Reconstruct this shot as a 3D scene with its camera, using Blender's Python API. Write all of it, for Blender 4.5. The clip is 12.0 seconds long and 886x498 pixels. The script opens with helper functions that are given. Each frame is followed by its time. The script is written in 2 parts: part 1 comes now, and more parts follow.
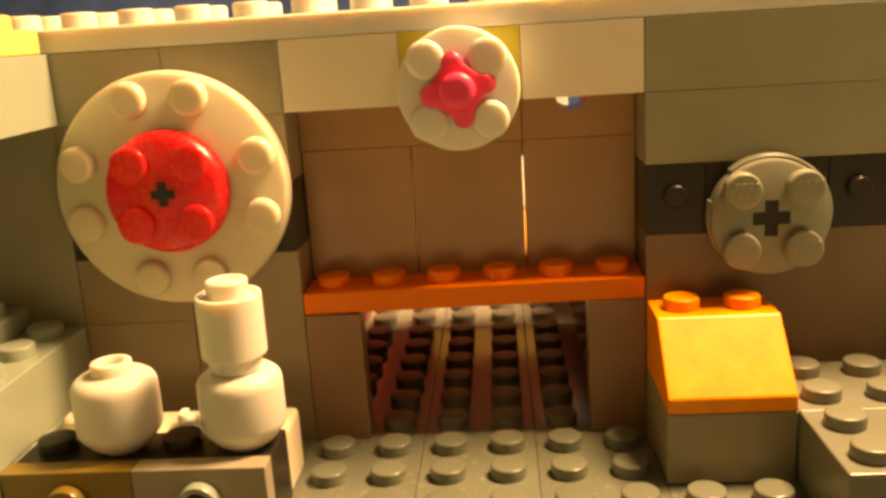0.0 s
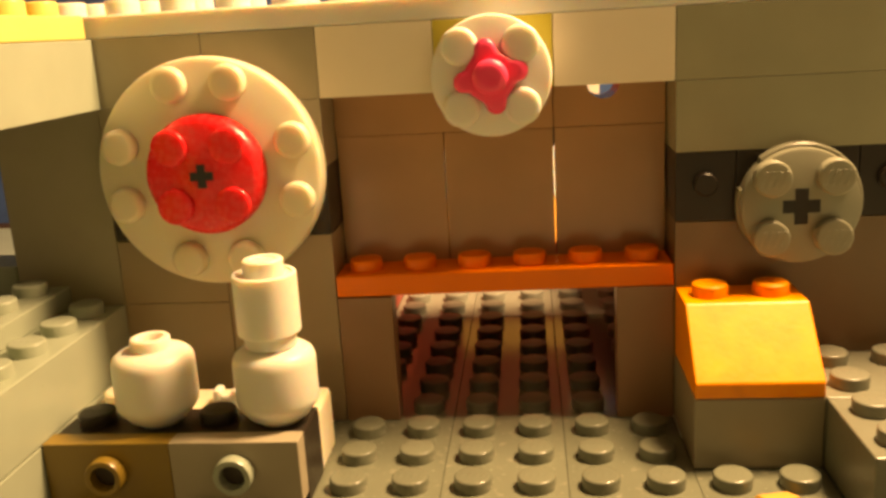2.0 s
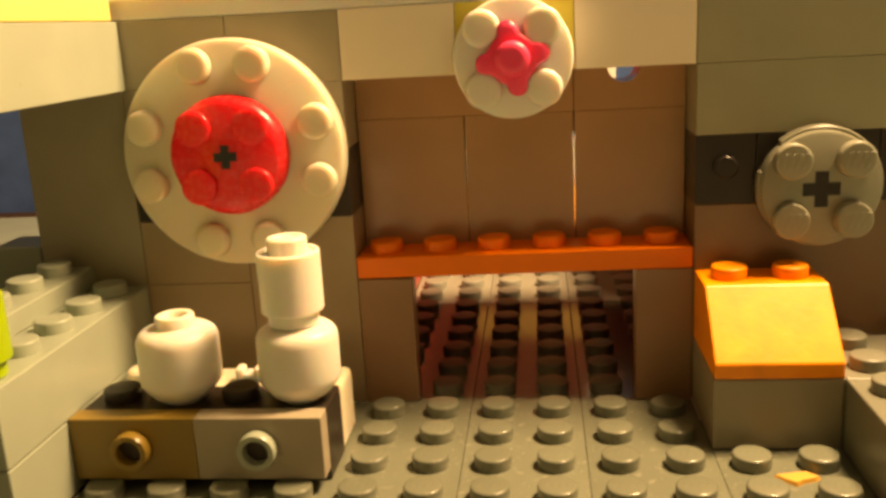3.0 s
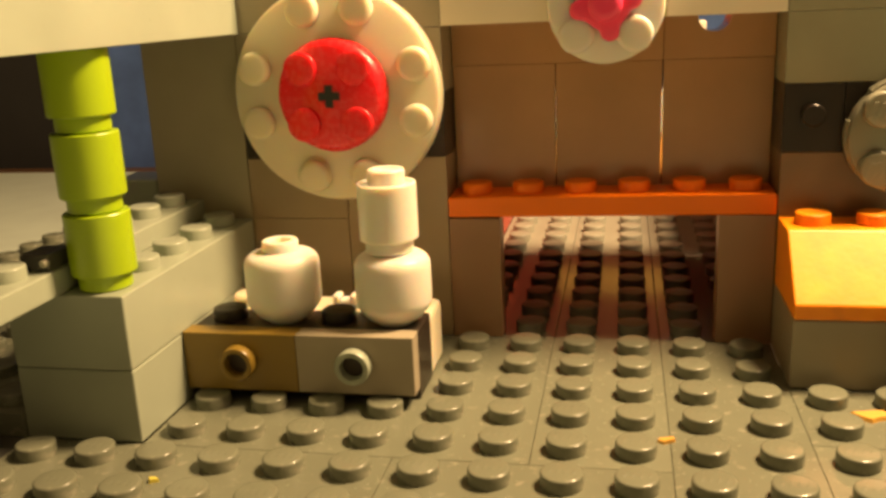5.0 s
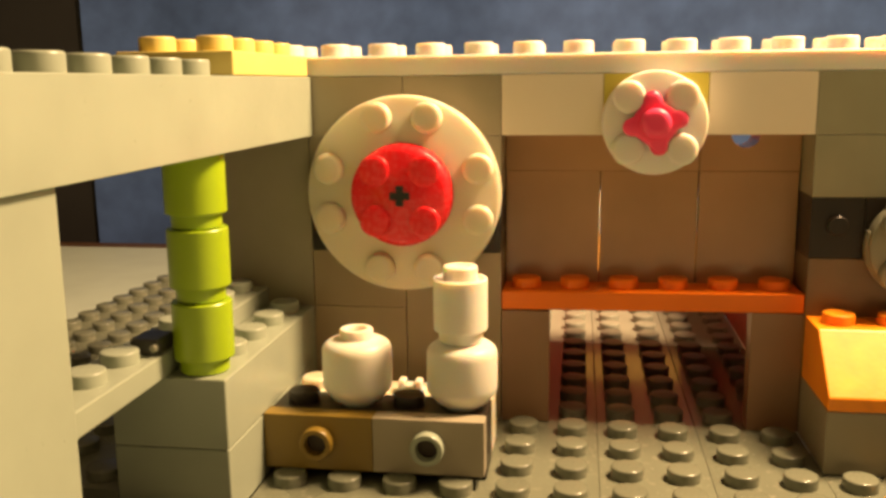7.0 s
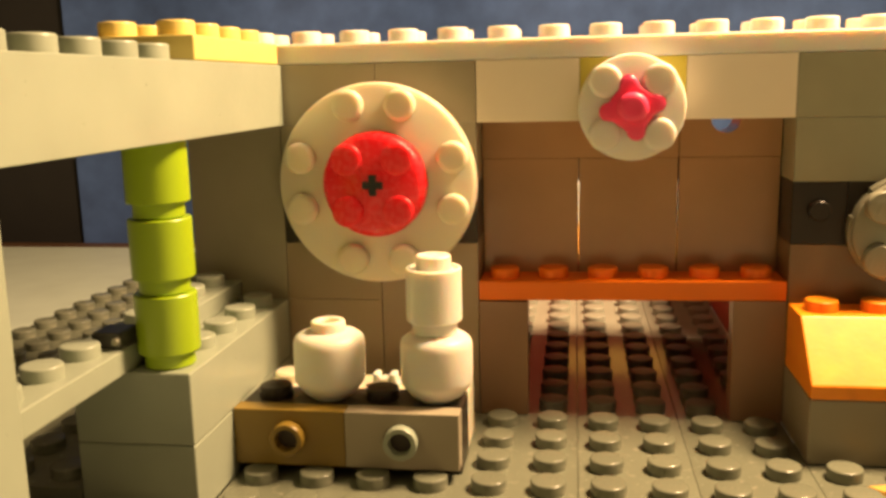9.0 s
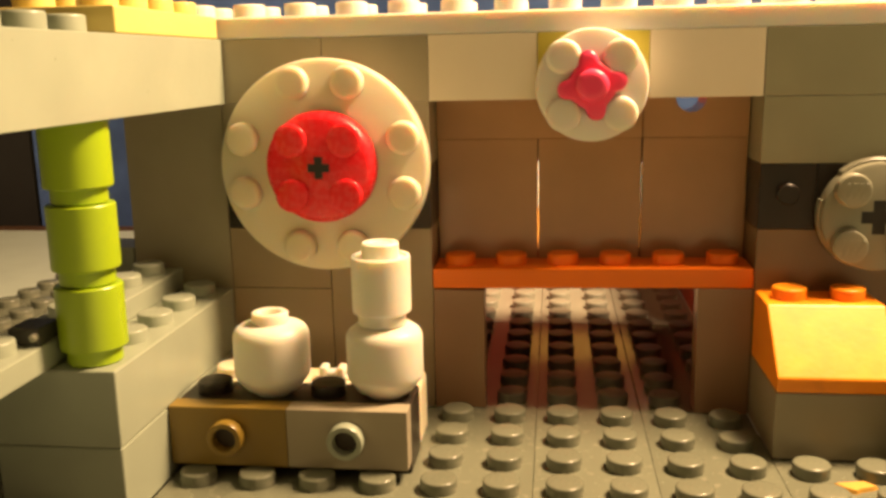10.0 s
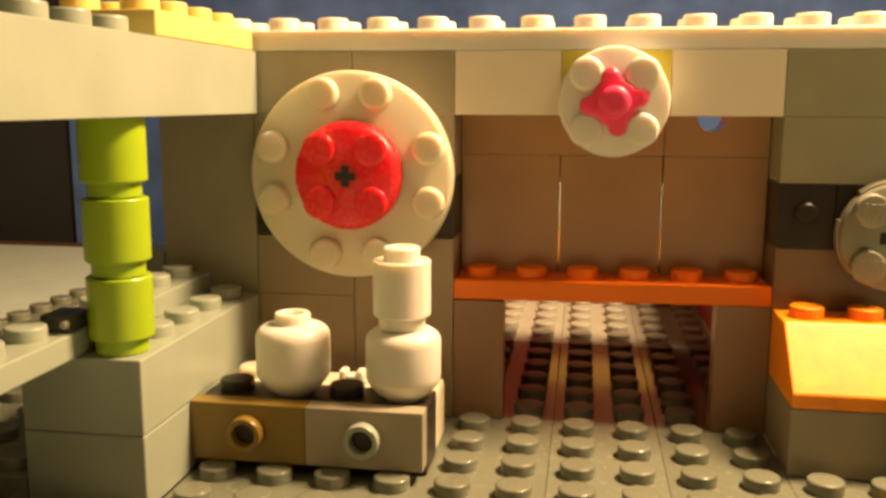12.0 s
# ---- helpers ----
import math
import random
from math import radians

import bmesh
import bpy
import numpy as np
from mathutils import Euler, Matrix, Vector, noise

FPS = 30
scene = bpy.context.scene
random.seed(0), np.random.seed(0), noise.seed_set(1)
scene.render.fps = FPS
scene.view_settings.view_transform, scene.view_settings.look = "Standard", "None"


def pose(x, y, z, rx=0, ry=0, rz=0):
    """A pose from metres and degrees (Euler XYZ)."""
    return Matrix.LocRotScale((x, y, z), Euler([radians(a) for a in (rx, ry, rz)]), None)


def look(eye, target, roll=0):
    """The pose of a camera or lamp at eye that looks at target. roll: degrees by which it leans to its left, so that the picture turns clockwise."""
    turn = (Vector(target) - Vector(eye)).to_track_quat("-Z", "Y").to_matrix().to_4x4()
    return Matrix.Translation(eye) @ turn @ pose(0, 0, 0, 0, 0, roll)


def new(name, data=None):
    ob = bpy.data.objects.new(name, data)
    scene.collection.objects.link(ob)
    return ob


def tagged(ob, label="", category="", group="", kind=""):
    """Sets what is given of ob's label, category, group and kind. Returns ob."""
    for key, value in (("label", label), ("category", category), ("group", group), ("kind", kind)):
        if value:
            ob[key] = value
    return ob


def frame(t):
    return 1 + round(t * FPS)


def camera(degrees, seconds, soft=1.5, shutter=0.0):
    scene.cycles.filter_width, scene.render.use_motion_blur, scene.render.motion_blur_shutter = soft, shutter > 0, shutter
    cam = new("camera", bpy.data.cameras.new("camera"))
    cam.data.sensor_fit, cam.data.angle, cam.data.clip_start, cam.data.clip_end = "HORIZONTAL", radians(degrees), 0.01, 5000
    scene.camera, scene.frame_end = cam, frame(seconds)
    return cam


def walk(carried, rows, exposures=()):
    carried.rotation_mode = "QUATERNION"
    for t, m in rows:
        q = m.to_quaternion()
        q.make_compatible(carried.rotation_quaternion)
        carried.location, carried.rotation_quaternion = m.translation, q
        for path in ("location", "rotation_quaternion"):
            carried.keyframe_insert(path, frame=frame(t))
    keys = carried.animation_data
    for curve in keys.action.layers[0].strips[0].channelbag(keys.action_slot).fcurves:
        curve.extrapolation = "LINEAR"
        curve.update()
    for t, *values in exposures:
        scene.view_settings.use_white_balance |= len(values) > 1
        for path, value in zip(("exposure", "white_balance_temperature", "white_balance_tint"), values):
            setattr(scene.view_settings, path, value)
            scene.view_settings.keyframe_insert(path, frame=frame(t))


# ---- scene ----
# A toy brick model on a table, seen from a hand's width away.
# Lengths below are in studs (8 mm); U turns them into metres.
U = 0.008

# camera: seconds, place in studs, heading, tilt and lean in degrees
cam = camera(52.4, 12.0, soft=3.1, shutter=0.5)
ROWS = [
    (0.0, 3.600, -15.067, 7.291, 4.03, -14.03, -3.58),
    (0.5, 3.619, -15.226, 7.331, 4.92, -13.92, -3.10),
    (1.0, 3.694, -15.170, 7.259, 4.88, -13.98, -3.62),
    (1.5, 3.613, -15.303, 7.042, 5.78, -14.21, -3.19),
    (2.0, 3.566, -15.379, 7.090, 5.89, -13.90, -3.30),
    (2.5, 3.470, -15.629, 6.844, 6.64, -13.54, -3.04),
    (2.7, 3.369, -15.545, 6.868, 6.13, -13.69, -2.98),
    (4.3, 3.410, -15.928, 6.767, 10.38, -16.39, -4.40),
    (4.5, 3.357, -15.948, 6.684, 10.27, -16.72, -3.93),
    (5.0, 3.286, -16.541, 6.367, 11.69, -15.16, -2.62),
    (5.5, 3.110, -16.223, 6.383, 10.42, -16.81, -2.88),
    (6.0, 3.242, -16.088, 6.520, 10.53, -17.45, -3.30),
    (6.5, 2.546, -16.919, 6.826, 9.26, -13.57, -1.20),
    (7.0, 1.560, -18.123, 7.036, 8.69, -10.42, -0.64),
    (8.8, 1.745, -17.041, 6.445, 6.08, -10.34, -0.75),
    (9.0, 1.910, -17.726, 6.758, 8.42, -10.39, -1.22),
    (9.5, 2.197, -16.986, 6.514, 7.18, -11.83, -0.62),
    (10.0, 2.291, -16.750, 6.694, 7.08, -11.70, -1.15),
    (10.5, 2.188, -17.175, 6.464, 7.96, -10.33, -0.46),
    (11.0, 2.096, -17.190, 6.237, 7.73, -9.80, -0.04),
    (11.5, 2.223, -17.268, 6.018, 8.45, -9.00, 0.68),
    (12.0, 2.470, -17.156, 6.224, 8.88, -9.23, 0.23),
]


def view(x, y, z, yaw, tilt, lean):
    a, b = radians(yaw), radians(tilt)
    eye = Vector((x, y, z)) * U
    way = Vector((-math.sin(a) * math.cos(b), math.cos(a) * math.cos(b), math.sin(b)))
    return look(eye, eye + way, lean)


EXPOSURES = [(0.0, 0.17, 7700, 18), (2.7, 0.18, 7250, 16), (4.3, 0.18, 6800, 15), (7.2, 0.27, 6500, 17), (12.0, 0.3, 6450, 18)]
walk(cam, [(t, view(*r)) for t, *r in ROWS], EXPOSURES)

# ---- light: one warm lamp above and to the side, a dim warm room ----
world = bpy.data.worlds.new("room_glow")
scene.world = world
world.use_nodes = True
wn = world.node_tree
sky = wn.nodes["Background"]
sky.inputs[0].default_value = (1.0, 0.625, 0.275, 1)
where = wn.nodes.new("ShaderNodeTexCoord")
split = wn.nodes.new("ShaderNodeVectorMath")
split.operation = "DOT_PRODUCT"
split.inputs[1].default_value = (0.55, 0.38, 0.74)
rise = wn.nodes.new("ShaderNodeMapRange")
# the room: dim on the near side, paler towards the lamp and the ceiling
rise.inputs["From Min"].default_value, rise.inputs["From Max"].default_value = -0.3, 1.0
rise.inputs["To Min"].default_value, rise.inputs["To Max"].default_value = 0.015, 0.4
wn.links.new(where.outputs["Generated"], split.inputs[0])
wn.links.new(split.outputs["Value"], rise.inputs["Value"])
wn.links.new(rise.outputs[0], sky.inputs[1])

lamp_data = bpy.data.lights.new("desk_lamp_light", "AREA")
lamp_data.shape, lamp_data.size = "DISK", 0.052
lamp_data.color, lamp_data.energy = (1.0, 0.67, 0.335), 1.34
lamp = new("desk_lamp_light", lamp_data)
lamp.matrix_world = look(Vector((14, 1.35, 24)) * U, Vector((0, -1.5, 2)) * U)


# ---- materials ----
def plastic(name, color, rough=0.3, spots=0.12, rough_skin=0.03, ior=1.5, dust=0.0, soft_depth=0.0, coarse=90):
    """Moulded plastic: faint mottling, fine scratches, dust."""
    m = bpy.data.materials.new(name)
    m.use_nodes = True
    nt = m.node_tree
    b = nt.nodes["Principled BSDF"]
    tc = nt.nodes.new("ShaderNodeTexCoord")
    info = nt.nodes.new("ShaderNodeObjectInfo")
    big = nt.nodes.new("ShaderNodeTexNoise")
    big.inputs["Scale"].default_value, big.inputs["Detail"].default_value = coarse, 4
    fine = nt.nodes.new("ShaderNodeTexNoise")
    fine.inputs["Scale"].default_value, fine.inputs["Detail"].default_value = 1400, 3
    nt.links.new(tc.outputs["Object"], big.inputs["Vector"])
    nt.links.new(tc.outputs["Object"], fine.inputs["Vector"])
    add = nt.nodes.new("ShaderNodeMath")
    add.operation = "MULTIPLY_ADD"
    nt.links.new(info.outputs["Random"], add.inputs[0])
    add.inputs[1].default_value = 0.35
    nt.links.new(big.outputs["Fac"], add.inputs[2])
    ramp = nt.nodes.new("ShaderNodeMapRange")
    ramp.inputs["From Min"].default_value, ramp.inputs["From Max"].default_value = 0.3, 1.0
    ramp.inputs["To Min"].default_value, ramp.inputs["To Max"].default_value = 1 - spots, 1 + spots
    nt.links.new(add.outputs[0], ramp.inputs["Value"])
    mix = nt.nodes.new("ShaderNodeVectorMath")
    mix.operation = "SCALE"
    mix.inputs[0].default_value = color
    nt.links.new(ramp.outputs[0], mix.inputs["Scale"])
    if dust:
        grit = nt.nodes.new("ShaderNodeTexNoise")
        grit.inputs["Scale"].default_value, grit.inputs["Detail"].default_value = 620, 6
        nt.links.new(tc.outputs["Object"], grit.inputs["Vector"])
        keep = nt.nodes.new("ShaderNodeMapRange")
        keep.inputs["From Min"].default_value, keep.inputs["From Max"].default_value = 0.60, 0.72
        keep.inputs["To Max"].default_value = dust
        nt.links.new(grit.outputs["Fac"], keep.inputs["Value"])
        blend = nt.nodes.new("ShaderNodeMix")
        blend.data_type = "RGBA"
        nt.links.new(keep.outputs[0], blend.inputs["Factor"])
        nt.links.new(mix.outputs[0], blend.inputs["A"])
        blend.inputs["B"].default_value = (0.5, 0.46, 0.36, 1)
        nt.links.new(blend.outputs["Result"], b.inputs["Base Color"])
    else:
        nt.links.new(mix.outputs[0], b.inputs["Base Color"])
    rr = nt.nodes.new("ShaderNodeMapRange")
    rr.inputs["To Min"].default_value, rr.inputs["To Max"].default_value = rough - 0.08, rough + 0.14
    nt.links.new(fine.outputs["Fac"], rr.inputs["Value"])
    nt.links.new(rr.outputs[0], b.inputs["Roughness"])
    bump = nt.nodes.new("ShaderNodeBump")
    bump.inputs["Strength"].default_value, bump.inputs["Distance"].default_value = rough_skin, 0.0002
    nt.links.new(fine.outputs["Fac"], bump.inputs["Height"])
    nt.links.new(bump.outputs[0], b.inputs["Normal"])
    b.inputs["IOR"].default_value = ior
    if soft_depth:
        b.inputs["Subsurface Weight"].default_value = 0.85
        b.inputs["Subsurface Scale"].default_value = soft_depth
        b.inputs["Subsurface Radius"].default_value = (1.0, 0.7, 0.45)
    return m


GREY = plastic("grey_plastic", (0.322, 0.29, 0.205))
LIGHT = plastic("light_grey_plastic", (0.31, 0.352, 0.273))
BROWNISH = plastic("brownish_grey_plastic", (0.43, 0.25, 0.13), 0.18)
JAMB = plastic("brown_grey_red_bounce", (0.30, 0.175, 0.095))
GREY_BOUNCE = plastic("bounce_tinted_grey_plastic", (0.328, 0.254, 0.157))
# grey with the shade low on the wall put into its colour
GREY_SHADE = plastic("shaded_grey_plastic", (0.185, 0.125, 0.066))
OLIVE = plastic("dark_olive_grey_plastic", (0.305, 0.298, 0.2))
MID = plastic("mid_grey_plastic", (0.185, 0.19, 0.143))
SMOKE = plastic("smoky_grey_plastic", (0.27, 0.27, 0.2))
DARK = plastic("dark_grey_plastic", (0.07, 0.07, 0.06))
FLOOR = plastic("stone_grey_plastic", (0.16, 0.172, 0.124), 0.2, ior=1.52, dust=0.25)
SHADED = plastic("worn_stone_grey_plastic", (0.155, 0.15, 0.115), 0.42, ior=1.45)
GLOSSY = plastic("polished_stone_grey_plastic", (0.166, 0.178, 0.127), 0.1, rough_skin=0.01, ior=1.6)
WHITE = plastic("white_plastic", (0.74, 0.72, 0.65), 0.36, 0.05, soft_depth=0.0016)
AGED = plastic("aged_white_plastic", (0.8, 0.72, 0.56), 0.42, 0.05)
CREAM = plastic("cream_plastic", (0.75, 0.69, 0.52), 0.32, 0.06, soft_depth=0.0016)
SHADE_BROWN = plastic("shade_brown_plastic", (0.05, 0.036, 0.024), 0.5)
BLACK = plastic("black_plastic", (0.024, 0.018, 0.013), 0.3, ior=1.4)
ORANGE = plastic("orange_plastic", (0.95, 0.2, 0.002), 0.35, 0.06, ior=1.4)
# grained slope; the lamp's pale glints are put into the strong colour mottling
SLOPE = plastic("orange_grained_glints", (0.97, 0.305, 0.004), 0.38, 0.24, 0.1, 1.5, coarse=260)
RED = plastic("red_plastic", (0.85, 0.022, 0.03), 0.24, 0.06, soft_depth=0.001)
PINK = plastic("pinkish_red_plastic", (0.95, 0.06, 0.16), 0.34, 0.06)
LIME = plastic("lime_plastic", (0.312, 0.46, 0.006), 0.3, 0.06)
ROSY = plastic("pinkish_grey_plastic", (0.335, 0.293, 0.213))
TAN = plastic("tan_yellow_plastic", (0.222, 0.145, 0.022), 0.3, 0.08)
PALE = plastic("pale_yellow_plastic", (0.76, 0.62, 0.19), 0.32, 0.06)
YELLOW = plastic("yellow_plastic", (0.63, 0.55, 0.09), 0.3, 0.06)
LAMPLIT = plastic("lamplit_grey_plastic", (0.285, 0.28, 0.225), 0.35)
MATTE_RED = plastic("dull_dark_red_plastic", (0.42, 0.066, 0.038), 0.35, 0.12)
STRAW = plastic("straw_yellow_plastic", (0.78, 0.52, 0.16), 0.35)
BRIGHT_RED = plastic("bright_red_plastic", (0.22, 0.042, 0.026), 0.4, 0.08)
BLUE = plastic("blue_cloth", (0.07, 0.135, 0.36), 0.8, 0.35)
NIGHT = plastic("black_board", (0.024, 0.023, 0.022), 0.7)
TABLE = plastic("white_table_top", (0.56, 0.64, 0.545), 0.45, 0.08)
EDGING = plastic("dark_brown_wood", (0.09, 0.045, 0.02), 0.5, 0.25)
WOOD = plastic("brown_wood", (0.30, 0.16, 0.07), 0.5, 0.25)
AMBER = plastic("amber_yellow_plastic", (0.95, 0.48, 0.10), 0.3, 0.06)
CRUMB = plastic("orange_flake", (0.56, 0.31, 0.045), 0.6, 0.2)


# ---- shapes ----
def link(name, bm, mat, parent=None, at=(0, 0, 0), label="", smooth=None):
    me = bpy.data.meshes.new(name)
    for v in bm.verts:
        v.co *= U
    bmesh.ops.recalc_face_normals(bm, faces=bm.faces)
    bm.to_mesh(me)
    bm.free()
    me.materials.append(mat)
    if smooth is not None:
        me.polygons.foreach_set("use_smooth", [True] * len(me.polygons))
        me.set_sharp_from_angle(angle=radians(smooth))
    ob = new(name, me)
    ob.location = Vector(at) * U
    ob.parent = parent
    if label:
        tagged(ob, label)
    return ob


def empty(name, at=(0, 0, 0)):
    ob = new(name)
    ob.location = Vector(at) * U
    ob.empty_display_size = 0.005
    return ob


def box_bm(sx, sy, sz, bevel=0.03, gap=0.006):
    """A block with its base centre at the origin and softly broken edges."""
    bm = bmesh.new()
    bmesh.ops.create_cube(bm, size=1)
    for v in bm.verts:
        v.co = Vector((v.co.x * (sx - 2 * gap), v.co.y * (sy - 2 * gap), (v.co.z + 0.5) * (sz - gap)))
    if bevel:
        bmesh.ops.bevel(bm, geom=bm.edges[:], offset=bevel, segments=2, profile=0.5, affect="EDGES")
    return bm


def lathe_bm(profile, seg=32, axis="z"):
    """Turns a list of (radius, height) about an axis."""
    bm = bmesh.new()
    rings = []
    for r, h in profile:
        if r < 1e-6:
            rings.append([bm.verts.new((0, 0, h))])
        else:
            rings.append([bm.verts.new((r * math.cos(2 * math.pi * i / seg), r * math.sin(2 * math.pi * i / seg), h)) for i in range(seg)])
    for a, b in zip(rings, rings[1:]):
        for i in range(seg):
            j = (i + 1) % seg
            if len(a) == 1:
                bm.faces.new((a[0], b[i], b[j]))
            elif len(b) == 1:
                bm.faces.new((a[i], a[j], b[0]))
            else:
                bm.faces.new((a[i], a[j], b[j], b[i]))
    if axis == "y":
        bmesh.ops.rotate(bm, verts=bm.verts, cent=(0, 0, 0), matrix=Matrix.Rotation(radians(90), 3, "X"))
    return bm


STUD_PROFILE = [(0.30, -0.01), (0.30, 0.176), (0.294, 0.195), (0.279, 0.208), (0.255, 0.212), (0, 0.212)]
stud_meshes = {}


def stud(parent, at, mat, front=False, profile=None):
    """One stud; alike studs share one mesh."""
    key = (mat.name, front, profile is not None)
    tall, wide, proud = (0.25, 0.055, 0.018) if front else (0.1, 0.04, 0.011)
    if key not in stud_meshes:
        bm = lathe_bm(profile or STUD_PROFILE, 24)
        if profile is None and mat not in (WHITE, CREAM, RED, PINK):
            # the raised mark on the stud: four worn bars, slanted like letters
            for k in range(4):
                for v in bmesh.ops.create_cube(bm, size=1)["verts"]:
                    lean = v.co.y * tall * 0.4
                    top = v.co.z > 0
                    v.co = Vector((-0.165 + 0.11 * k + lean + v.co.x * (wide if top else wide + 0.03), v.co.y * (tall if top else tall + 0.04), 0.21 + v.co.z * proud))
        if front:
            bmesh.ops.rotate(bm, verts=bm.verts, cent=(0, 0, 0), matrix=Matrix.Rotation(radians(90), 3, "X"))
        ob = link("stud", bm, mat, smooth=40)
        stud_meshes[key] = ob.data
    else:
        ob = new("stud", stud_meshes[key])
    ob.location = Vector(at) * U
    ob.parent = parent
    return ob


def brick(name, x, y, z, mat, parent=None, label="", studs=True, bevel=0.03, skip=(), tall=1.0):
    """A brick or plate between (x0, x1), (y0, y1), (z0, z1), with its studs on top."""
    cx, cy = (x[0] + x[1]) / 2, (y[0] + y[1]) / 2
    ob = link(name, box_bm(x[1] - x[0], y[1] - y[0], z[1] - z[0], bevel), mat, parent, (cx, cy, z[0]), label)
    if studs:
        for i in range(round(x[1] - x[0])):
            for j in range(round(y[1] - y[0])):
                px, py = x[0] + i + 0.5, y[0] + j + 0.5
                if (px, py) not in skip:
                    stud(ob, (px - cx, py - cy, z[1] - z[0] - 0.012), mat).scale.z = tall
    return ob


# ---- the table and what stands behind it ----
table = tagged(empty("table", (0, 0, -0.8)), "white topped table under the brick model", "table")
link("tabletop", box_bm(150, 79, 3, 0.3, 0), TABLE, table, (0, -16.2, -3))
link("edging", box_bm(150, 1.2, 3.0, 0.2, 0), EDGING, table, (0, 23.92, -3.02), "dark brown wooden edging strip")
for lx in (-70, 70):
    for ly in (-52, 18):
        link("leg", box_bm(5, 5, 91.2, 0.3, 0), WOOD, table, (lx, ly, -94.2))

tagged(link("floor_room", box_bm(500, 400, 4, 0, 0), WOOD, None, (0, 0, -99)), "plain brown wooden floor under the table", "floor", kind="structure")

blue = bmesh.new()
nx, nz = 60, 30
grid = [[blue.verts.new((-24.2 + 110 * i / nx, 27 + 0.5 * math.sin(i * 0.9) + 0.3 * math.sin(i * 0.37 + j * 0.2), -94 + 146 * j / nz)) for j in range(nz + 1)] for i in range(nx + 1)]
for i in range(nx):
    for j in range(nz):
        blue.faces.new((grid[i][j], grid[i + 1][j], grid[i + 1][j + 1], grid[i][j + 1]))
for v in bmesh.ops.extrude_face_region(blue, geom=blue.faces[:])["geom"]:
    if isinstance(v, bmesh.types.BMVert):
        v.co.y += 0.6
tagged(link("backdrop", blue, BLUE, smooth=60), "dark blue cloth hanging behind the model", "backdrop", kind="structure")
tagged(link("black_board", box_bm(60, 2, 148, 0.3, 0), NIGHT, None, (-53.5, 28, -94)), "tall black board standing behind the table", "board")

# ---- floor of the model ----
floor = tagged(empty("floor", (0, 0, -0.4)), "grey studded plates forming the floor", "floor", kind="structure")
for x, y in (((2, 4), (-5, 0)), ((-4, 2), (-5, 0)), ((4, 6), (-9, 0)), ((0, 4), (-9, -5)), ((-6, 0), (-9, -5)), ((6, 12), (-9, -4)), ((6, 8), (-4, -2))):
    brick("plate", x, y, (0, 0.4), FLOOR, floor, bevel=0)
for x in ((-14, -10), (-10, -6)):
    brick("plate", x, (-9, -5), (0, 0.4), DARK, floor, "dark grey plate", bevel=0)
for x, y in (((-13, -8), (-5, 12)), ((-8, -6), (-5, 12))):
    brick("plate", x, y, (0.4, 0.8), FLOOR, floor, "grey plate lying one step higher", bevel=0)
brick("under_plate", (-13, -6), (-5, 12), (-0.4, 0.4), FLOOR, floor, studs=False)
brick("under_plate", (-6, 12), (-5, 0), (-0.4, 0), FLOOR, floor, studs=False)
brick("under_plate", (-14, 12), (-9, -5), (-0.4, 0), FLOOR, floor, studs=False)

# the same plates run on under the wall into a roofed bay; beyond the roof lamplight is put into a paler grey
inner = tagged(empty("floor_inner", (0, 0, -0.4)), "grey studded plates running into a dark bay, coloured as lamplit further back", "floor", kind="structure")
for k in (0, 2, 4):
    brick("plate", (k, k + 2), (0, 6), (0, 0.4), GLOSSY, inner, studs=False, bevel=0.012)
    brick("plate", (k, k + 2), (6, 11), (0, 0.4), LAMPLIT, inner, "grey plate with lamplight put into its paler colour", studs=False, bevel=0.012)
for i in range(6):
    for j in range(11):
        stud(inner, (i + 0.5, j + 0.5, 0.388), LAMPLIT if j > 5 else SHADED)
# sides drawn up and an unseen roof added to keep lamplight out
bay = tagged(empty("bay_walls", (3, 5, 0)), "dark red brick sides of the bay, unseen roof added to shade it", "wall", kind="structure")
for x, y, z in (((-4, -3), (-3, 6), (0, 2.4)), ((3, 4), (-3, 6), (0, 2.4)), ((-4, 4), (-3, 0.5), (2.4, 2.8))):
    brick("brick", x, y, z, MATTE_RED, bay, studs=False, bevel=0.012)
# added brick, tall enough to throw shade over the far plates
brick("brick", (3, 4), (0.6, 6), (2.4, 4.8), SHADE_BROWN, bay, "dark brick added to shade the side of the bay", studs=False, bevel=0.012)
# slope bricks on the roof, seen through the open joints of the wall
for m, label, y, sides in ((AMBER, "amber slope brick", -3, ((0, 0), (1.98, 0), (1.98, 0.5), (0, 0.02))), (WHITE, "white slope brick", -1, ((0, 0), (1.23, 0), (1.23, 1.5), (0, 0.6)))):
    for k in range(3):
        bm = bmesh.new()
        va, vb = ([bm.verts.new((sx, u, v)) for u, v in sides] for sx in (-0.99, 0.99))
        bm.faces.new(va)
        bm.faces.new(vb[::-1])
        for i in range(4):
            bm.faces.new((va[i], vb[i], vb[(i + 1) % 4], va[(i + 1) % 4]))
        link("slope_brick", bm, m, bay, (-2 + 2 * k, y, 2.8), label)
# added dark brick that keeps the joints dark above the white slopes
brick("brick", (-3, 3), (0.25, 0.6), (2.8, 5.1), SHADE_BROWN, bay, studs=False, bevel=0.012)

# ---- the wall ----
wall = tagged(empty("wall_back"), "grey and white toy brick wall with an opening", "wall", kind="structure")
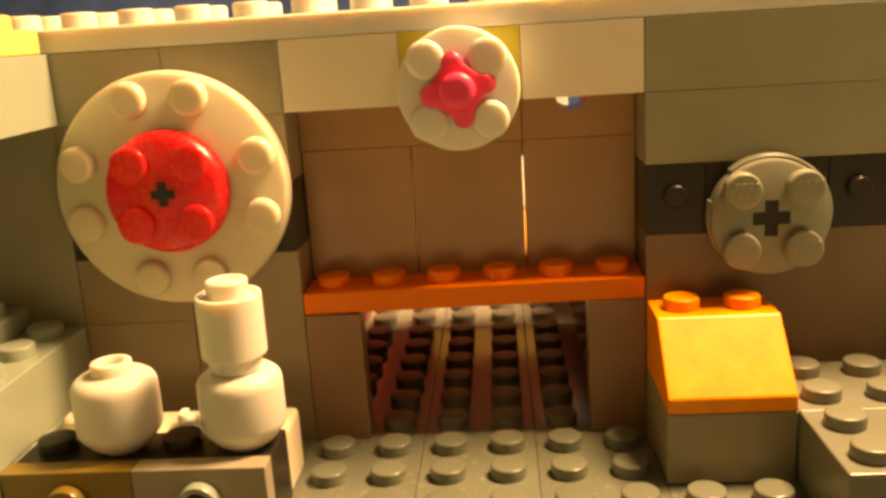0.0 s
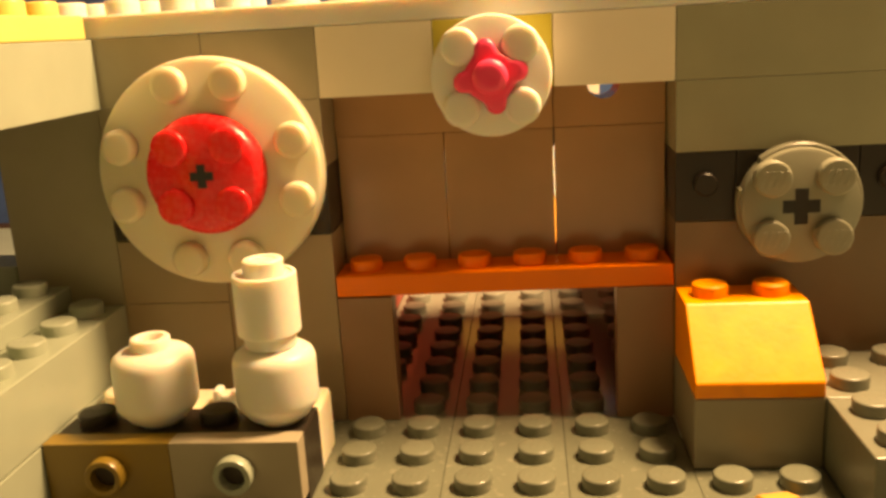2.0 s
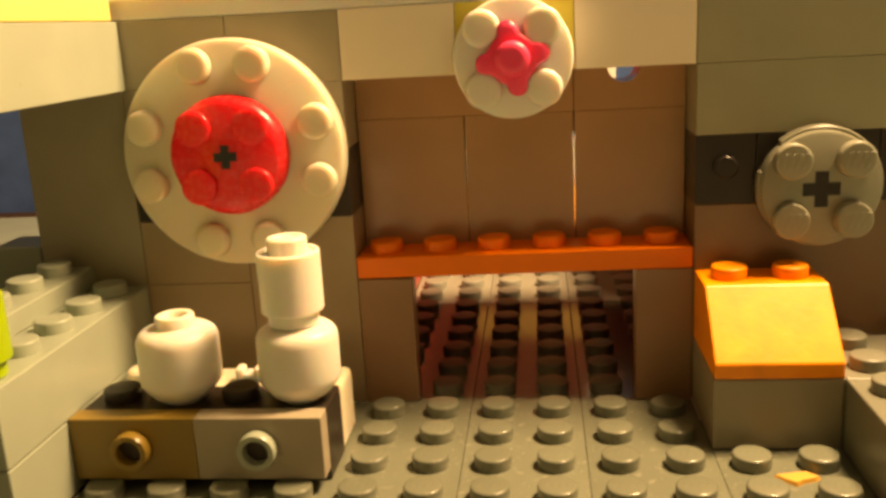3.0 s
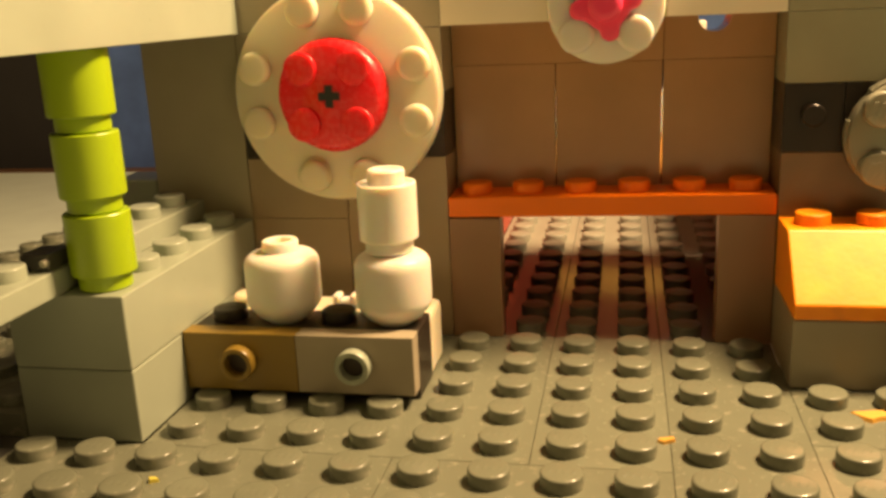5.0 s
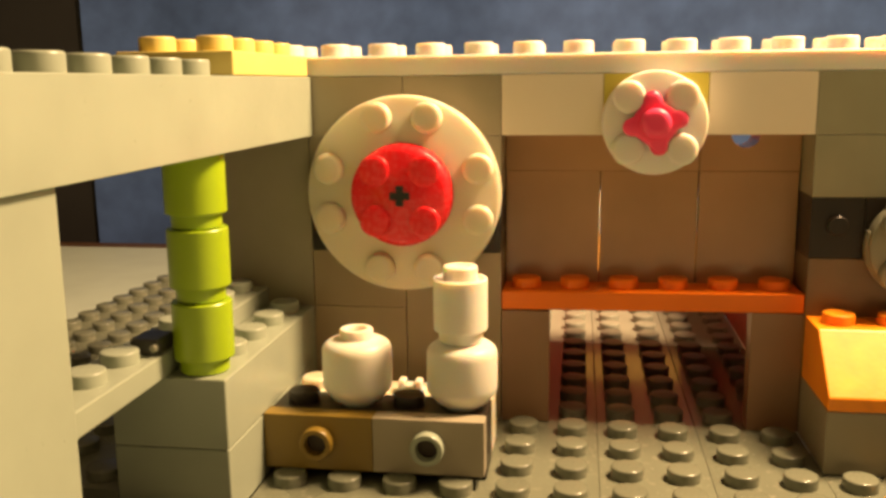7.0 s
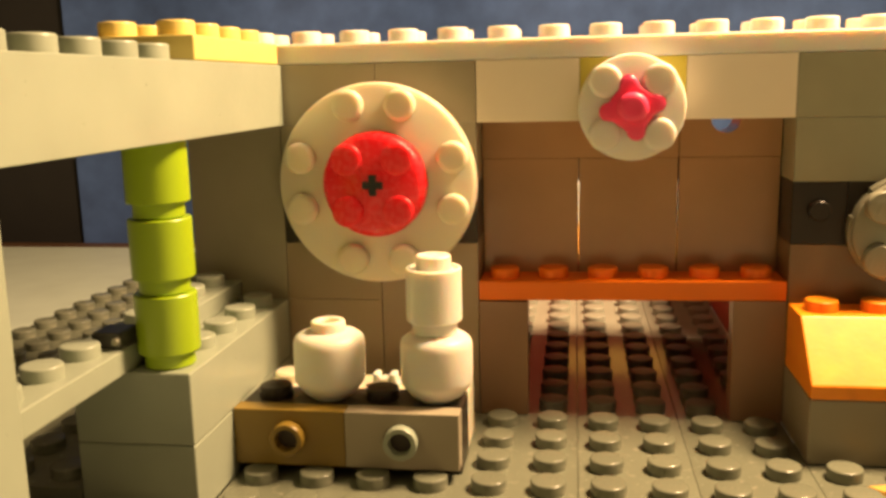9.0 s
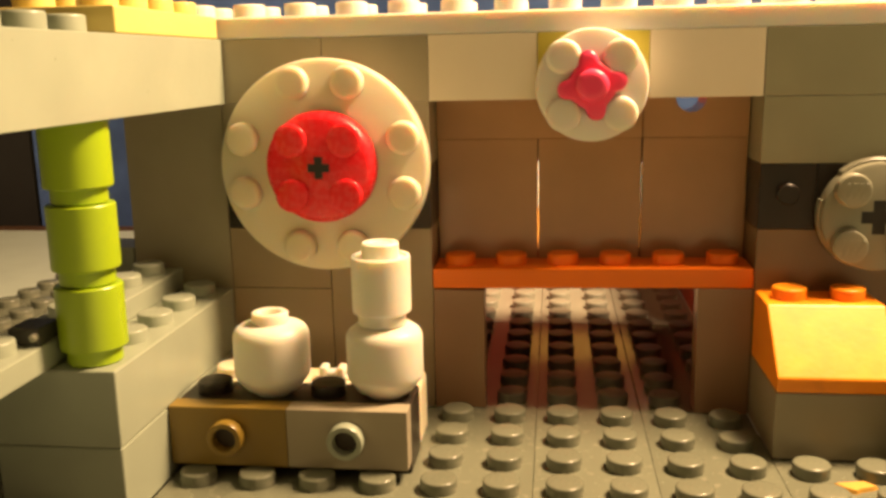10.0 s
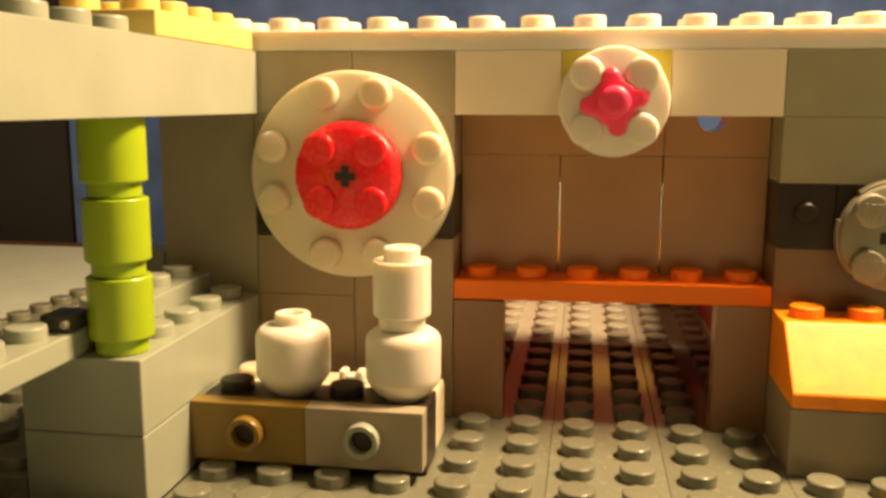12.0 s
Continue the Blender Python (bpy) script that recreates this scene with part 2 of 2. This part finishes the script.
# side of the opening that carries the big disc
# low bricks: orange bounce light is put into their warmer grey
for c, z in (((-4, -2), (0, 2.4)), ((-4, -2), (2.4, 3.6)), ((-2, 0), (0, 3.6))):
    brick("brick", c, (0, 2), z, GREY_BOUNCE, wall, studs=False, bevel=0.012)
for c, z in (((-4, 0), (4.8, 6.0)), ((-4, -2), (6.0, 7.2)), ((-2, 0), (6.0, 7.2)), ((-6, -4), (0, 6.0))):
    brick("brick", c, (0, 2), z, GREY, wall, studs=False, bevel=0.012)
brick("brick", (-4, 0), (0, 2), (3.6, 4.8), BLACK, wall, "black brick", studs=False, bevel=0.012)
# the other side; shade and warm bounce are put into the low bricks' colour
for c, z, m in (((6, 12), (0, 3.6), GREY_SHADE), ((6, 12), (4.8, 6.0), OLIVE), ((6, 12), (6.0, 7.2), OLIVE)):
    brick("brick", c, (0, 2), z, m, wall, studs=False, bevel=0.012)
for c in ((6, 7), (7, 9), (9, 10), (10, 12)):
    b = brick("brick", c, (0, 2), (3.6, 4.8), BLACK, wall, "black brick", studs=False, bevel=0.012)
    if c[1] - c[0] == 1:
        stud(b, (0, -1 + 0.012, 0.65), BLACK, True, [(0.2, -0.01), (0.2, 0.1), (0.17, 0.13), (0, 0.13)])
# jambs: red bounce from around the opening is put into the brown
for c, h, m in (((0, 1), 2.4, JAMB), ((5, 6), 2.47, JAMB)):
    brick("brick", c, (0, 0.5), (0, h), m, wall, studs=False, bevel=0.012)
for c, m, l in (((0, 2), AGED, "white brick"), ((2, 4), YELLOW, "yellow brick"), ((4, 6), AGED, "white brick")):
    brick("brick", c, (0, 1), (6, 7.2), m, wall, l, studs=False, bevel=0.012)
for c in ((0.012, 1.9935), (2.0065, 3.989), (4.011, 5.988)):
    brick("brick", c, (1, 2), (2.8, 5.2), BROWNISH, wall, studs=False, bevel=0.012)
brick("brick", (0, 4), (1, 2), (5.2, 6.4), BROWNISH, wall, studs=False, bevel=0.012)
brick("brick", (0, 6), (1, 2), (6.4, 7.2), GREY, wall, studs=False)
# brick with a round hole through it
hole = box_bm(2, 1, 1.2, 0.02)
drill = link("drill", lathe_bm([(0, -1), (0.29, -1), (0.29, 1), (0, 1)], 24, "y"), GREY)
drill.location = Vector((-0.1, 0, 0.77)) * U
holed = link("brick", hole, BROWNISH, wall, (5, 1.5, 5.2), "brownish grey brick with a round hole")
mod = holed.modifiers.new("hole", "BOOLEAN")
mod.object, mod.solver = drill, "EXACT"
drill.parent = holed
deps = bpy.context.evaluated_depsgraph_get()
cut = bpy.data.meshes.new_from_object(holed.evaluated_get(deps))
holed.modifiers.clear()
holed.data = cut
bpy.data.objects.remove(drill)
brick("top_plate", (-6, 12), (0, 2), (7.2, 7.6), WHITE, wall, "white top plate with two rows of studs", tall=1.22)

ledge = tagged(brick("ledge_plate", (0, 6), (0, 1), (2.4, 2.8), ORANGE), "orange six-stud plate bridging the opening", "plate")
ledge.rotation_euler[1] = -radians(0.6)
ledge.location.z += 0.045 * U

# bricks added far behind the wall, only to be mirrored in the plates of the bay
screen = tagged(empty("rear_wall", (3, 11.5, -0.4)), "red bricks with a cream band, added for reflections in the bay", "wall", kind="structure")
for c, z, m, l in (((-6, 6), (0, 2.2), BRIGHT_RED, ""), ((-6, -1.7), (2.2, 3.2), BRIGHT_RED, ""), ((-1.7, 1.9), (3.1, 3.2), BRIGHT_RED, "dark red plate"), ((-1.7, 1.9), (2.2, 3.1), STRAW, "straw yellow brick"), ((1.9, 6), (2.2, 3.2), BRIGHT_RED, ""), ((-6, 1.6), (3.2, 7.2), BRIGHT_RED, ""), ((1.6, 4.2), (3.2, 4.85), BRIGHT_RED, ""), ((4.2, 6), (3.2, 7.2), BRIGHT_RED, ""), ((1.6, 2.6), (4.85, 6), WHITE, "white brick")):
    brick("brick", c, (-0.5, 0.5), z, m, screen, l, studs=False, bevel=0.012)


# ---- round ornaments on the wall ----
ROUNDED = [(0.31, -0.01), (0.31, 0.1), (0.302, 0.145), (0.28, 0.178), (0.245, 0.196), (0.19, 0.202), (0, 0.204)]


def disc(name, c, y, r, thick, mat, studs_at, parent=None, label="", rim=0.06):
    prof = [(0, 0), (r - 0.03, 0), (r, 0.03), (r, thick - rim - 0.03), (r - 0.3 * rim, thick - 0.4 * rim), (r - rim, thick), (0, thick)]
    ob = link(name, lathe_bm(prof, 72, "y"), mat, parent, (c[0], y, c[1]), label, smooth=40)
    for sx, sz in studs_at:
        stud(ob, (sx, -thick, sz), mat, True, None if mat is SMOKE else ROUNDED)
    return ob


def cross_hole(parent, y, size=0.24):
    # no recess: a thin cross whose black stands for shade in the hole
    bm = bmesh.new()
    for w, h, d in ((size, size * 0.36, 0.01), (size * 0.36, size, 0.014)):
        b = bmesh.ops.create_cube(bm, size=1)["verts"]
        for v in b:
            v.co = Vector((v.co.x * 2 * w, v.co.y * d, v.co.z * 2 * h))
    return link("axle_hole", bm, NIGHT, parent, (0, y, 0), "flat dark cross for the shaded axle hole")


QUAD = [(-0.5, -0.5), (0.5, -0.5), (-0.5, 0.5), (0.5, 0.5)]
RING = [(a * 1.52, b * 0.51) for a in (-1, 1) for b in (-1, 1)] + [(a * 0.51, b * 1.52) for a in (-1, 1) for b in (-1, 1)]
wheel = tagged(empty("wheel_ornament", (-1.94, 0, 4.86)), "large cream disc with red hub on the grey wall", "ornament")
disc("disc", (-0.03, -0.025), 0, 1.99, 0.42, CREAM, [(a + 0.03, b + 0.025) for a, b in RING], wheel, rim=0.1)
hub = disc("hub", (0, 0), -0.42, 1.03, 0.4, RED, QUAD, wheel, "glossy red round hub with four studs", rim=0.16)
link("recess", lathe_bm([(0, 0), (0.17, 0), (0.2, 0.012), (0, 0.012)], 32, "y"), RED, hub, (0, -0.4, 0), "round rim of the axle hole", smooth=40)
cross_hole(hub, -0.41, 0.2)
for bump in hub.children:
    if bump.name.startswith("stud"):
        bump.scale.y = 0.5

flower = tagged(empty("flower_ornament", (2.97, 0, 6.25)), "white round plate with pinkish red flower on yellow brick", "ornament")
flower_disc = disc("disc", (0, 0), 0, 1.0, 0.42, WHITE, QUAD, flower)
for bump in flower_disc.children:
    bump.scale.y = 0.75
petals = bmesh.new()
n = 96
ring = []
for k in range(4):
    row = []
    for i in range(n):
        a = 2 * math.pi * i / n
        d = (a - radians(100) + math.pi / 4) % (math.pi / 2) - math.pi / 4
        c, q = 0.47 * math.cos(d), 0.034 - (0.47 * math.sin(d)) ** 2
        r = max(0.44 / math.cos(math.pi / 4 - abs(d)), c + math.sqrt(q) if q > 0 else 0)
        s = (0.94, 0.94, 0.85, 0.73)[k]
        row.append(petals.verts.new((r * s * math.cos(a), (0, -0.13, -0.17, -0.18)[k], r * s * math.sin(a))))
    ring.append(row)
for a, b in zip(ring, ring[1:]):
    for i in range(n):
        petals.faces.new((a[i], a[(i + 1) % n], b[(i + 1) % n], b[i]))
petals.faces.new(ring[-1])
bloom = link("bloom", petals, PINK, flower, (0, -0.42, 0), "pinkish red four-petal flower", smooth=50)
link("boss", lathe_bm([(0.29, 0), (0.29, 0.1), (0.275, 0.15), (0.235, 0.185), (0.16, 0.205), (0.1, 0.2), (0, 0.19)], 32, "y"), PINK, bloom, (0, -0.17, 0), smooth=50)

knob = tagged(empty("round_plate_ornament", (7.98, 0, 3.88)), "grey round plate with axle hole on black brick", "ornament")
# the flange behind it has a notch cut out of its rim
flange = bmesh.new()
rings = []
for depth, inset in ((0, 0.03), (-0.03, 0), (-0.2, 0), (-0.23, 0.03)):
    rings.append([flange.verts.new(((r - inset) * math.cos(a), depth, (r - inset) * math.sin(a))) for a, r in ((radians(i * 5), 0.91 if 130 < i * 5 < 162 else 1.02) for i in range(72))])
flange.faces.new(rings[0])
flange.faces.new(rings[-1])
for a, b in zip(rings, rings[1:]):
    for i in range(72):
        flange.faces.new((a[i], a[(i + 1) % 72], b[(i + 1) % 72], b[i]))
link("flange", flange, SMOKE, knob, (0.02, 0, 0.02), "round flange with a notch", smooth=30)
plate_disc = disc("disc", (0, 0), 0, 0.97, 0.38, SMOKE, QUAD, knob)
cross_hole(plate_disc, -0.385, 0.3)

# ---- beside the opening: orange slope, low platform ----
tagged(brick("brick", (6, 8), (-2, 0.01), (0, 1.2), GREY, studs=False), "grey brick standing on the floor plates", "brick")
bm = bmesh.new()
side = [(-1, 0), (1.004, 0), (1.004, 1.25), (0, 1.25), (-1, 0.25)]
va = [bm.verts.new((-0.988, y, z)) for y, z in side]
vb = [bm.verts.new((0.988, y, z)) for y, z in side]
bm.faces.new(va)
bm.faces.new(vb[::-1])
for i in range(5):
    j = (i + 1) % 5
    bm.faces.new((va[i], vb[i], vb[j], va[j]))
bmesh.ops.bevel(bm, geom=bm.edges[:], offset=0.03, segments=2, profile=0.5, affect="EDGES")
slope = tagged(link("slope_brick", bm, SLOPE, None, (7, -1, 1.2)), "bright orange slope brick on a grey brick", "brick")
for sx in (-0.5, 0.5):
    stud(slope, (sx, 0.5, 1.24), SLOPE)

low = tagged(empty("platform"), "low grey studded platform along the wall", "platform")
brick("brick", (8, 12), (-4, -2), (0, 1.2), MID, low)
brick("brick", (8, 12), (-2, 0), (0, 1.2), MID, low)

# ---- the raised side with its beam ----
raised = tagged(empty("side_platform"), "stepped light grey studded platform beside the wall", "platform")
for z in (0, 1.2):
    brick("brick", (-6, -4), (-5, 0), (z, z + 1.2), LIGHT, raised, studs=False)
for j in range(4):
    stud(raised, (-4.5, -0.5 - j, 2.39), LIGHT)
brick("plate", (-6, -5), (-9, 0), (2.4, 2.8), LIGHT, raised, skip={(-5.5, -4.5)})
tile = tagged(brick("small_tile", (-5.55, -5.05), (-5.1, -4.5), (2.795, 3.06), DARK, studs=False), "small dark grey tile with a pale pin on the platform", "tile")
link("pin", lathe_bm([(0, 0), (0.05, 0), (0.06, 0.02), (0.06, 0.1), (0.045, 0.12), (0, 0.12)], 20, "y"), SMOKE, tile, (0.2, -0.28, 0.14), "pale round pin", smooth=40)
tagged(brick("corner_brick", (-7, -6.02), (0, 1), (0.4, 3.2), LIGHT, studs=False), "pale grey brick standing beside the wall", "brick")

column = tagged(empty("column", (-4.54, -4.5, 2.4)), "lime green column of three round bricks under the beam", "column")
for k in range(3):
    prof = [(0, 0), (0.38, 0), (0.40, 0.02), (0.40, 0.22), (0.475, 0.235), (0.49, 0.26), (0.49, 1.17), (0.475, 1.19), (0, 1.195)]
    link("round_brick", lathe_bm(prof, 48), LIME, column, (0, 0, 1.2 * k), smooth=30)

beam = tagged(empty("beam", (0.1, -0.22, 0)), "long light grey brick beam with a row of studs", "beam")
brick("brick", (-5, -4), (-12, 0.2), (6.0, 7.2), LIGHT, beam, skip={(-4.5, -0.5 - k) for k in range(4)}, bevel=0.015, tall=1.2)
pillar = tagged(empty("pillar"), "tall light grey brick pillar holding the beam", "pillar")
brick("brick", (-5, -4), (-11.5, -9.2), (0, 6.0), LIGHT, pillar, studs=False)
cap = tagged(brick("plate", (-6, -4), (-4, 0), (7.2, 7.6), PALE, tall=1.2), "pale yellow studded plate on the beam", "plate")
cap.location += Vector((0.1, -0.2, 0)) * U

# ---- drawer unit with blank heads ----
unit = tagged(empty("drawer_unit", (-2, -2, 0)), "black toy drawer unit with tan and grey fronts", "cabinet")
brick("body", (-2, 2), (-1, 0), (0, 1.2), BLACK, unit, "black brick body", skip={(-0.5, -0.5), (1.5, -0.5)})
brick("back", (-2, 2), (0, 1), (0, 1.15), CREAM, unit, "cream back bricks", studs=False, bevel=0.1)
PEG = [(0.30, 0), (0.30, 0.16), (0.28, 0.20), (0.24, 0.212), (0.20, 0.20), (0.19, 0.0)]
for cx, m, k, l in ((-1, TAN, TAN, "tan drawer front"), (1, ROSY, LIGHT, "pinkish grey drawer front")):
    f = link("drawer_front", box_bm(2, 0.38, 1.02, 0.02, 0.002), m, unit, (cx, -1.2, 0.22), l)
    link("knob", lathe_bm(PEG, 28, "y"), k, f, (0, -0.19, 0.53), "round hollow knob", smooth=40)
    # flat disc; the shade inside the hollow knob is its dark colour
    link("knob_hole", lathe_bm([(0, 0.0), (0.195, 0.0), (0.195, 0.02), (0, 0.02)], 28, "y"), SHADE_BROWN, f, (0, -0.19, 0.53), "dark disc for the shaded hole of the knob")
link("stud", lathe_bm([(0, 0), (0.3, 0), (0.3, 0.16), (0.26, 0.2), (0, 0.2)], 24), CREAM, unit, (-1.55, 0.5, 1.14), smooth=40)
clip = bmesh.new()
for cx, cz, sx, sz in ((0, 0.04, 0.5, 0.1), (-0.2, 0.14, 0.14, 0.22), (0.12, 0.14, 0.14, 0.22), (-0.04, 0.1, 0.2, 0.12)):
    for v in bmesh.ops.create_cube(clip, size=1)["verts"]:
        v.co = Vector((cx + v.co.x * sx, v.co.y * 0.28, cz + v.co.z * sz))
bmesh.ops.bevel(clip, geom=clip.edges[:], offset=0.035, segments=2, profile=0.5, affect="EDGES")
link("clip", clip, WHITE, unit, (0.42, 0.35, 1.15), "small white clip", smooth=50)


def head(x, y, z):
    prof = [(0, 0), (0.30, 0), (0.33, 0.03), (0.33, 0.07), (0.41, 0.085), (0.475, 0.13), (0.6, 0.29), (0.632, 0.345), (0.645, 0.42), (0.645, 1.0), (0.636, 1.08),
            (0.6, 1.15), (0.53, 1.205), (0.4, 1.238), (0.325, 1.248), (0.31, 1.26), (0.31, 1.41), (0.29, 1.435), (0.21, 1.435), (0.19, 1.41), (0.19, 1.32), (0, 1.32)]
    return tagged(link("toy_head", lathe_bm(prof, 48), WHITE, None, (x, y, z), smooth=50), "blank white barrel-shaped toy head on the drawer unit", "toy head", "toy heads")


head(-2.46, -2.5, 1.19)
head(-0.5, -2.5, 1.19)
prof = [(0, 0), (0.38, 0), (0.40, 0.02), (0.40, 0.2), (0.475, 0.215), (0.49, 0.24), (0.49, 1.14), (0.475, 1.165), (0.43, 1.165), (0.42, 1.12), (0.31, 1.12), (0.31, 1.36), (0.29, 1.385), (0.2, 1.385), (0.19, 1.36), (0, 1.36)]
tagged(link("round_brick", lathe_bm(prof, 48), WHITE, None, (-0.52, -2.5, 2.45), smooth=30), "white round brick stacked on a toy head", "brick")


# ---- crumbs on the floor ----
def crumb(x, y, s, turn, mat=CRUMB, label="small orange flake lying on the floor plate"):
    bm = bmesh.new()
    rim = [(math.cos(a) * s * (0.7 + 0.35 * math.sin(2.3 * a + turn)), math.sin(a) * s * (0.6 + 0.3 * math.cos(1.7 * a))) for a in [2 * math.pi * i / 9 for i in range(9)]]
    lo = [bm.verts.new((u, v, 0)) for u, v in rim]
    hi = [bm.verts.new((u * 0.85, v * 0.85, 0.05 + 0.02 * math.sin(3 * u + turn))) for u, v in rim]
    bm.faces.new(lo[::-1])
    bm.faces.new(hi)
    for i in range(9):
        j = (i + 1) % 9
        bm.faces.new((lo[i], lo[j], hi[j], hi[i]))
    ob = link("crumb", bm, mat, None, (x, y, -0.012))
    return tagged(ob, label, "crumb", "flakes on the floor")


crumb(3.95, -4.08, 0.16, 0.3)
crumb(7.06, -2.95, 0.34, 1.4)
crumb(-3.25, -6.07, 0.1, 2.2, YELLOW, "tiny pale yellow flake on the floor plate")
